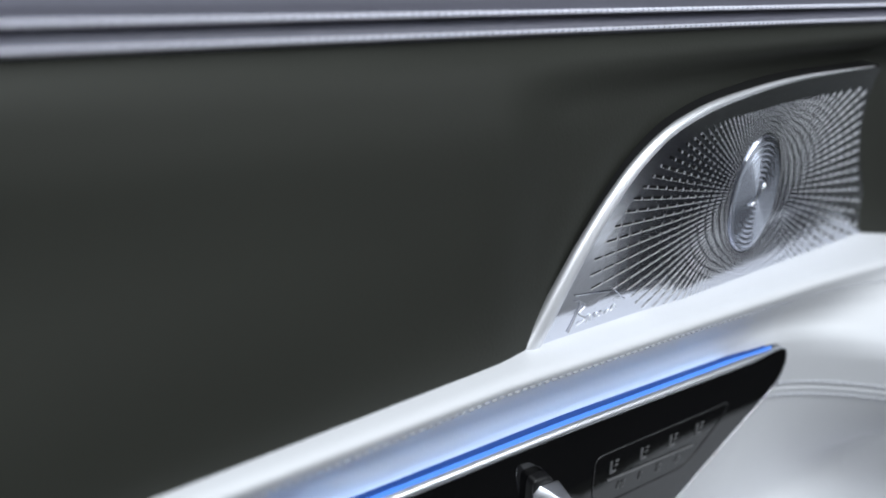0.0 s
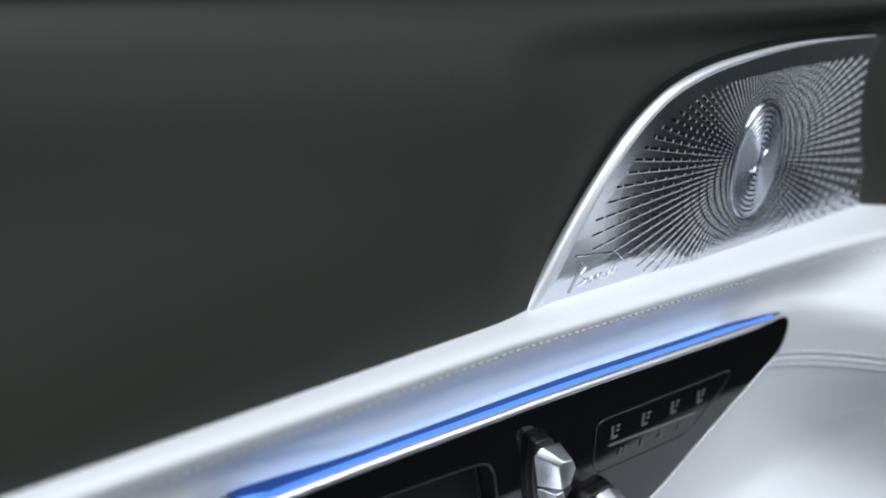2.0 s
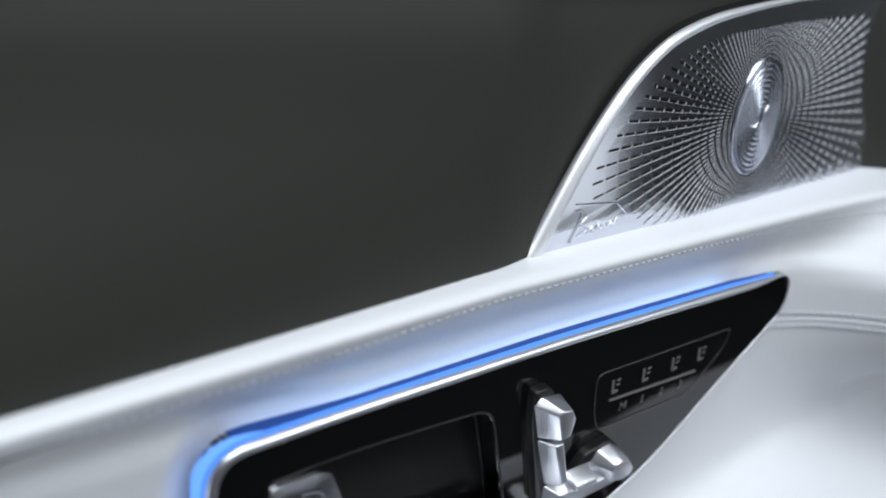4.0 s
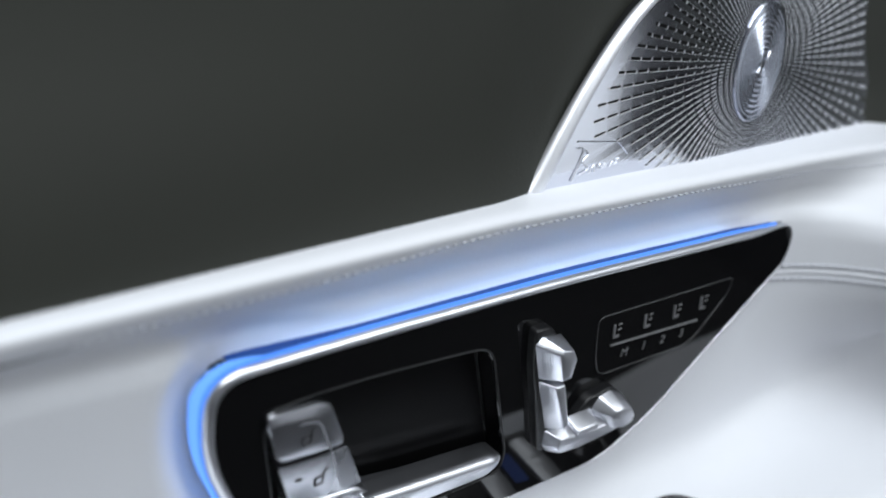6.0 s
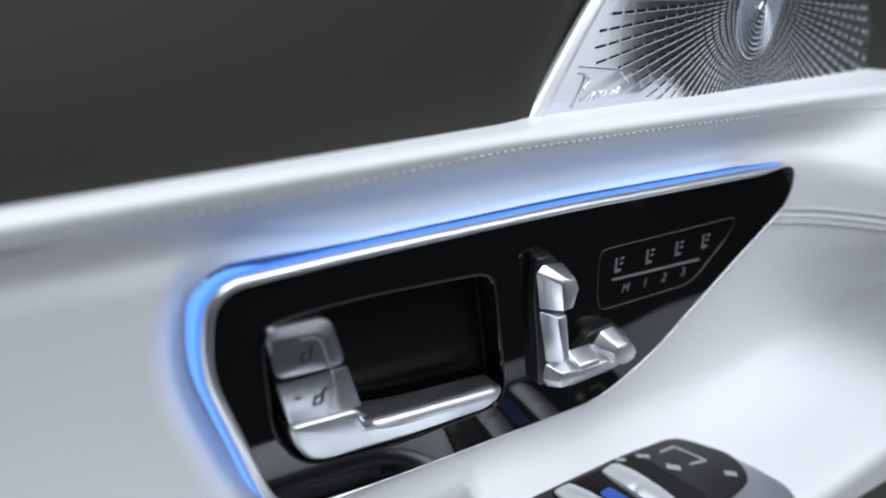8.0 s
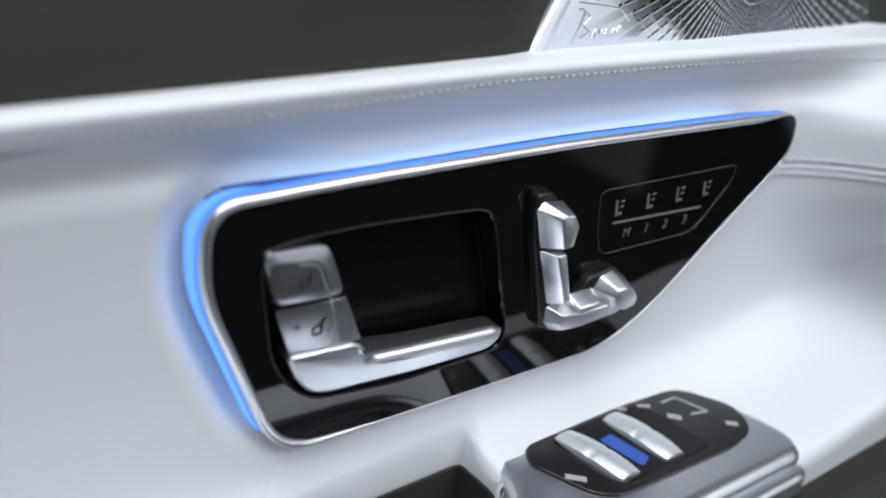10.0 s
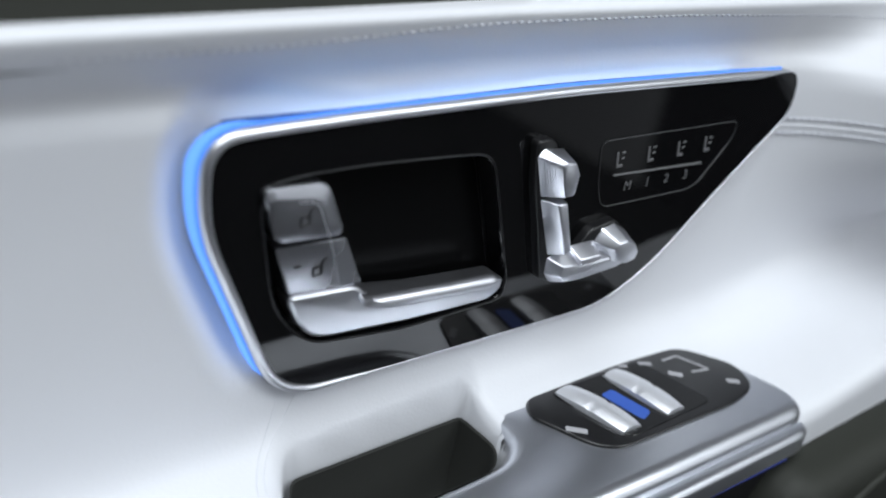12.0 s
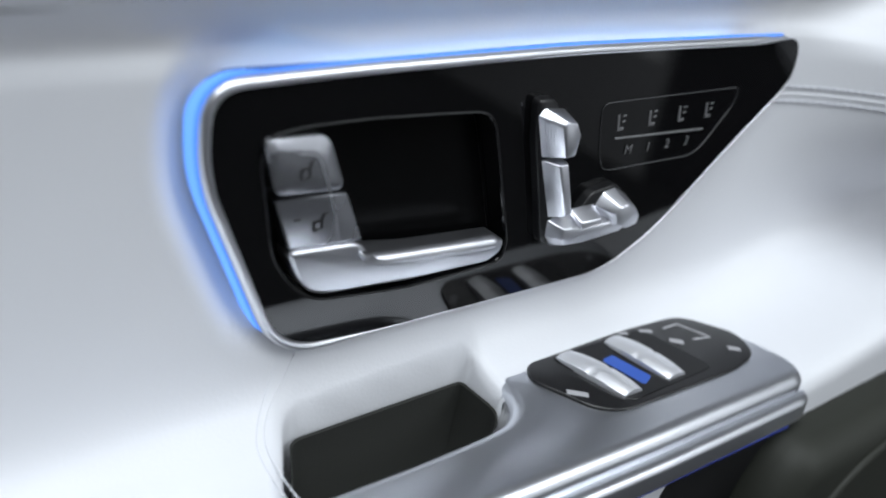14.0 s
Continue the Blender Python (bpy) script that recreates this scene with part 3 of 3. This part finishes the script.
prism("cushion", "54.5,667.4 69,668 72,662 55.5,661", "56,663.6 68.3,664 70,661.3 57,660.4", 0.004, 0.0112, "satin chrome cushion pad")
prism("front_knob", "69.5,666.5 73,672.5 80,674 88,670 94.5,662.5 93.5,657 86,654.8 74,657.5", "76,665.5 77.5,668 82.5,668.5 88.5,666 91.5,661.8 90.8,658.5 85.5,657.2 78,659.5", 0.004, 0.0125, "satin chrome front knob")

# ------------------------------------------------------------------ speaker grille
spk = thing("speaker_grille", "brushed aluminium speaker grille with radiating slots beside the dark trim", "speaker")
SC = np.array((0.1668, 0.8055))


def on_grille(u, v, h=0.0):
    """On the slanting plane of the grille, h proud of it."""
    return (u - 0.06 * h, 0.01227 + 0.0614 * u + 0.1247 * (v - 0.77) - 4.5 * max(0.0, 0.790 - v) ** 2 * float(smoothstep(0.080, 0.125, u)) + 0.25 * max(0.0, 0.11 - u) ** 2 - h, v + 0.12 * h)


OUT = ccw(resample(smooth_curve(mm("14,752 21,764 27,773 37,789 47,804 58,818 69,829.5 81,838.5 94,845 112,850 132,853 167,856 202,857 267,856"), 0.003).tolist()
                   + smooth_curve(mm("266,853 262,845 259.5,834 265,813 279,791 292,773 307,757 311,750"), 0.003).tolist() + mm("200,748 100,752"), 0.002))
FIELD = ccw(resample(mm("47,782 52,793 58,801 64,808 70,814 75,820 81,824.5 86,828.5 91,832 97,835 118,841.5 135,844 180,846.5 257,846.5 "
                        "258,830 264,812 276,788 288,771 298,757 214,757 162,759 117,762 96,765 87,770 77,781"), 0.002))


def reach(poly, a):
    """How far it is from the emblem's centre to an outline, in the direction a."""
    d = np.array((math.cos(a), math.sin(a)))
    p0, p1 = poly - SC, np.roll(poly, -1, axis=0) - SC
    e = p1 - p0
    den = d[0] * e[:, 1] - d[1] * e[:, 0]
    den = np.where(np.abs(den) < 1e-12, 1e-12, den)
    t = (p0[:, 0] * e[:, 1] - p0[:, 1] * e[:, 0]) / den
    s = (p0[:, 0] * d[1] - p0[:, 1] * d[0]) / den
    ok = (s >= -1e-6) & (s <= 1 + 1e-6) & (t > 0)
    return float(t[ok].min()) if ok.any() else 0.05


def emblem_r(a):
    return 1 / math.sqrt((math.cos(a) / 0.0190) ** 2 + (math.sin(a) / 0.0268) ** 2)


SPOKES, RINGS = 116, 15
verts, faces, wall = [], [], []
cols = []
spoke = [2 * math.pi * (i + 0.5) / SPOKES for i in range(SPOKES)]
near = np.array([emblem_r(a) + 0.0012 for a in spoke])
full_reach = np.array([max(emblem_r(a) + 0.0052, min(reach(FIELD, a), reach(OUT, a) - 0.001)) for a in spoke])
soft_reach = np.zeros(SPOKES)
for d in range(-16, 17):
    soft_reach += math.exp(-(d / 7) ** 2 / 2) * np.roll(full_reach, d)
soft_reach = soft_reach / sum(math.exp(-(d / 7) ** 2 / 2) for d in range(-16, 17))
open_slot = set()
for i in range(SPOKES):
    a, r0, r1, r2 = spoke[i], near[i], full_reach[i], reach(OUT, spoke[i])
    rs = max(soft_reach[i], r0 + 0.030)
    radii = [r0 - 0.0012]
    for k in range(RINGS):
        lo = min(r0 + (rs - r0) * (k / (RINGS - 3)) ** 1.25, r1)
        hi = min(r0 + (rs - r0) * ((k + 1) / (RINGS - 3)) ** 1.25, r1)
        inset = 0.05 + 0.14 * max(0.0, 1 - k / 7)
        radii += [lo + (hi - lo) * inset, hi - (hi - lo) * inset]
        if hi - lo > 0.0007:
            open_slot.add((i, 2 * k + 1))
    radii += [r1 + 0.0002, r2]
    for side in (-1, 1):
        col = []
        for r in radii:
            w = min((0.33 + 0.09 * min(1.0, r / 0.08)) * 2 * math.pi * r / SPOKES, 0.0013 + 0.0005 * float(smoothstep(0.17, 0.24, SC[0] + r * math.cos(a))))
            b = a + side * w / (2 * r)
            rr = min(r, reach(OUT, b)) if r == radii[-1] else r
            col.append(len(verts))
            verts.append(on_grille(*(SC + rr * np.array((math.cos(b), math.sin(b))))))
        cols.append(col)
m = len(cols[0])
holes = []
for i in range(SPOKES):
    A, B, C = cols[2 * i], cols[2 * i + 1], cols[(2 * i + 2) % len(cols)]
    for k in range(m - 1):
        faces.append((B[k], C[k], C[k + 1], B[k + 1]))
        if (i, k) in open_slot:
            holes.append((A[k], B[k], B[k + 1], A[k + 1]))
        else:
            faces.append((A[k], B[k], B[k + 1], A[k + 1]))
flat = len(faces)
for q in holes:
    base = len(verts)
    for v in q:
        x, y, z = verts[v]
        # deeper towards the right, where more of the light-toned wall should show
        verts.append((x, y + 0.0006 + 0.0018 * float(smoothstep(0.115, 0.20, x)), z))
    for j in range(4):
        faces.append((q[j], q[(j + 1) % 4], base + (j + 1) % 4, base + j))
me = bpy.data.meshes.new("perforated_face")
me.from_pydata(verts, [], faces)
me.update()
me.materials.append(GRILLE)
me.materials.append(LITSLOT)
me.polygons.foreach_set("material_index", [0] * flat + [1] * (len(faces) - flat))
face = new("perforated_face", me)
face.parent = spk
tagged(face, "aluminium face with radiating slots")
solid("backing", *slab(offset(OUT, -0.002), -0.0050, -0.0034, 0.0005, on_grille, 1), CLOTH, spk, "black cloth behind the slots")
left_edge = smooth_curve(mm("18,757 20.5,764 26.5,773 36.5,789 46.5,804 57.5,818 68.5,829.5 80.5,838.5 93.5,845 112,850 132,853 167,856 202,857 258,856.3"), 0.002)
rim_tube = []
for i, (u, v) in enumerate(left_edge):
    s = i / (len(left_edge) - 1)
    rim_tube.append((*on_grille(u + 0.0030 * (1 - s) ** 2, v - 0.0014 * (1 - s) - 0.0002, -0.0016 * (1 - s)), 0.0004 + 0.0041 * (1 - s) ** 1.2))
rp = np.array(rim_tube)
verts, faces = tube(rp[:, :3], 1.0, seg=10, flat=0.8)
verts = [rp[k // 10, :3] + (np.array(v) - rp[k // 10, :3]) * rp[k // 10, 3] for k, v in enumerate(verts)]
solid("rim", verts, faces, RIMMETAL, spk, "bright polished rim tapering towards its tip", sharp=60)
n = len(OUT)
solid("side_wall", [on_grille(u, v, 0) for u, v in OUT] + [on_grille(u, v, -0.016) for u, v in offset(OUT, 0.0008)],
      [(i, (i + 1) % n, n + (i + 1) % n, n + i) for i in range(n)], PLASTIC, spk, "dark side wall")
# emblem: a disc of fine turned ridges
ev, ef = [], []
SEG, RN = 72, 66
for k in range(RN + 1):
    s = 1 - k / RN
    for j in range(SEG):
        a = 2 * math.pi * j / SEG
        r = emblem_r(a) * s
        h = 0.0008 + 0.0009 * (1 - s ** 2) + (0.00020 * math.cos(2 * math.pi * s * 11) if 0.12 < s < 0.92 else 0)
        if k == 0:
            h = -0.001
        ev.append(on_grille(*(SC + r * np.array((math.cos(a), math.sin(a)))), h))
ef = [(k * SEG + j, k * SEG + (j + 1) % SEG, (k + 1) * SEG + (j + 1) % SEG, (k + 1) * SEG + j) for k in range(RN) for j in range(SEG)]
emblem = solid("emblem", ev, ef, EMBLEM, spk, "oval aluminium emblem with turned rings", sharp=80)
solid("emblem_edge", *tube([on_grille(*(SC + emblem_r(a) * np.array((math.cos(a), math.sin(a)))), 0.0004) for a in np.linspace(0, 2 * math.pi, 72, endpoint=False)],
                           0.00035, closed=True), GRILLE, emblem)
for sgn in (-1, 1):
    arc = [SC + sgn * np.array((0.0015 + 0.0045 * t, 0.0045 * math.sin(t * 2.2))) for t in np.linspace(0, 1, 10)]
    solid("emblem_mark", *tube([on_grille(u, v, 0.0020) for u, v in arc], 0.0004), CHROME, emblem, "small curved bright mark")
# raised maker's script as plain strokes
strokes = ["45,768 48,774 50,780 46,781", "50,780 53,778 50,775 54,772 49,770", "55,770 57,773 58,770", "60,771 61,773 62.5,771 64,773 65,771", "67,771 68.5,773 70,771.5 72,774 73,772"]
solid("raised_script", *joined([tube([on_grille(u, v, 0.0003) for u, v in smooth_curve(mm(s), 0.0006)], 0.00026, seg=6) for s in strokes]), SILVER, spk, "small raised decorative strokes")
solid("raised_line", *tube([on_grille(0.046, 0.7835, 0.0002), on_grille(0.071, 0.7805, 0.0002), on_grille(0.078, 0.775, 0.0002)], 0.0003), GRILLE, spk)

# ------------------------------------------------------------------ armrest
arm = thing("armrest", "satin silver armrest cover with a bright edge strip", "armrest")
TOP = ccw(resample(rounded(mm("-200,-44 -40,-42 -8,-40.5 6,-38.5 14.5,-32 18.5,-24 20,-7 100,-7 138,-9 154,-20 164,-42 169,-64 163,-76 60,-76.5 -200,-73"), 0.009), 0.003))
solid("cover", *slab(TOP, -0.010, 0.0, 0.0065, on_arm, 6), COVER, arm, sharp=60)
STRIP = ccw(resample(rounded(mm("-200,-60 150,-60 166,-62 170,-70 164,-81.5 60,-82.5 -200,-79"), 0.006), 0.003))
solid("edge_strip", *slab(STRIP, -0.021, -0.0095, 0.004, on_arm, 5), COVER, arm, "bright silver edge strip", sharp=60)
solid("underside", *slab(ccw(resample(rounded(mm("-200,-60 150,-60 160,-66 158,-77 -200,-75"), 0.006), 0.004)), -0.20, -0.021, 0.002, on_arm), PLASTIC, arm, "black plastic underside")
under = thing("footwell_light", "dim blue light line under the armrest edge", "light strip")
solid("light_guide", *tube([(x, -0.0785, 0.5745) for x in np.linspace(-0.15, 0.155, 30)], 0.0010), LEDFAINT, under)

tray = thing("storage_tray", "open storage tray with dark lining beside the armrest", "tray")
inner = offset(BIN, -0.0040)
nb = len(inner)
tv = [(u, v, 0.5920) for u, v in offset(BIN, -0.0032)] + [(u, v, 0.5912) for u, v in inner] + [(u, v, 0.560) for u, v in offset(BIN, -0.006)] + [(u, v, 0.555) for u, v in offset(BIN, -0.010)]
solid("lining", tv, [(k * nb + i, k * nb + (i + 1) % nb, (k + 1) * nb + (i + 1) % nb, (k + 1) * nb + i) for k in range(3) for i in range(nb)], CARPET, tray)
solid("mat", *slab(offset(BIN, -0.008), -0.048, -0.0440, 0.001, on_arm), CARPET, tray, "dark mat on the tray floor")

# ------------------------------------------------------------------ window switches
win = thing("window_switches", "black window switch panel with two silver rockers on the armrest", "switch panel")
PLATE = ccw(resample(rounded(mm("33,-24 39,-14 103,-12 142,-14 158,-38 151,-54 130,-58.5 54,-57.5 44,-51"), 0.009), 0.002))
solid("plate", *slab(PLATE, -0.003, 0.0014, 0.0010, on_arm), PLATEGREY, win)
solid("well", *slab(ccw(resample(rounded(mm("52,-15.5 112,-15 120,-53 62,-55"), 0.005), 0.002)), 0.0, 0.0017, 0.0002, on_arm, 1), PIANO, win, "glossy black well")
for u0, u1 in ((0.0600, 0.0665), (0.0910, 0.0955)):
    sect = []
    nseg = 22
    for i in range(nseg + 1):
        t = i / nseg
        y = -0.017 - 0.0345 * t
        x = u0 + (u1 - u0) * t
        h = 0.0040 + 0.0014 * (1 - abs(2 * t - 1) ** 1.8) + (-0.0006 if abs(t - 0.5) < 0.03 else 0)
        half = 0.0074 * (1 - 0.18 * abs(2 * t - 1) ** 4)
        for s in (-1, -0.9, -0.5, 0, 0.5, 0.9, 1):
            sect.append(on_arm(x + s * half, y, (h if abs(s) < 0.95 else 0.0) - 0.0020 * abs(s) ** 2.2))
    rv = [(i * 7 + j, i * 7 + j + 1, i * 7 + j + 8, i * 7 + j + 7) for i in range(nseg) for j in range(6)]
    rv += [tuple(range(7)), tuple(nseg * 7 + j for j in range(7))]
    solid("rocker", sect, rv, BLADE, win, "satin silver window rocker", sharp=50)
solid("blue_marker", *slab(ccw(resample(rounded(mm("73,-27 81,-26 85,-46 77,-49"), 0.001), 0.002)), 0.0010, 0.0019, 0.0001, on_arm, 1), LEDLOW, win, "blue lit gap between the rockers")
for bars in (((0.0405, -0.0375, 0.0475, -0.0435, 0.0032),), ((0.1405, -0.0455, 0.1455, -0.0490, 0.0030),),
             ((0.1180, -0.0285, 0.1230, -0.0330, 0.0034),), ((0.110, -0.0165, 0.116, -0.0195, 0.0022),),
             ((0.099, -0.0140, 0.103, -0.0160, 0.0022),),
             ((0.1235, -0.0200, 0.1335, -0.0200, 0.0012), (0.1335, -0.0200, 0.1400, -0.0350, 0.0012), (0.1300, -0.0330, 0.1400, -0.0350, 0.0012))):
    solid("symbol", *joined([bar(*b, 0.0018, on_arm) for b in bars]), PRINT, win, "pale printed symbol")

# ------------------------------------------------------------------ dark pad in front of the armrest
pad = thing("knee_pad", "dark leather knee pad with a curved seam below the white trim", "door pad")
PADO = ccw(resample(rounded(mm("148,573 300,582 600,584 600,0 80,0 100,450 118,514 135,556"), 0.012), 0.006))
solid("cushion", *slab(PADO, 0.055, 0.102, 0.016, on_door, 6), DARK, pad, sharp=60)
solid("seam", *tube([on_door(u, v, 0.1025) for u, v in smooth_curve(mm("140,440 150,500 172,540 215,562 300,570"), 0.004)], 0.0022), DARK, pad, "raised curved seam")
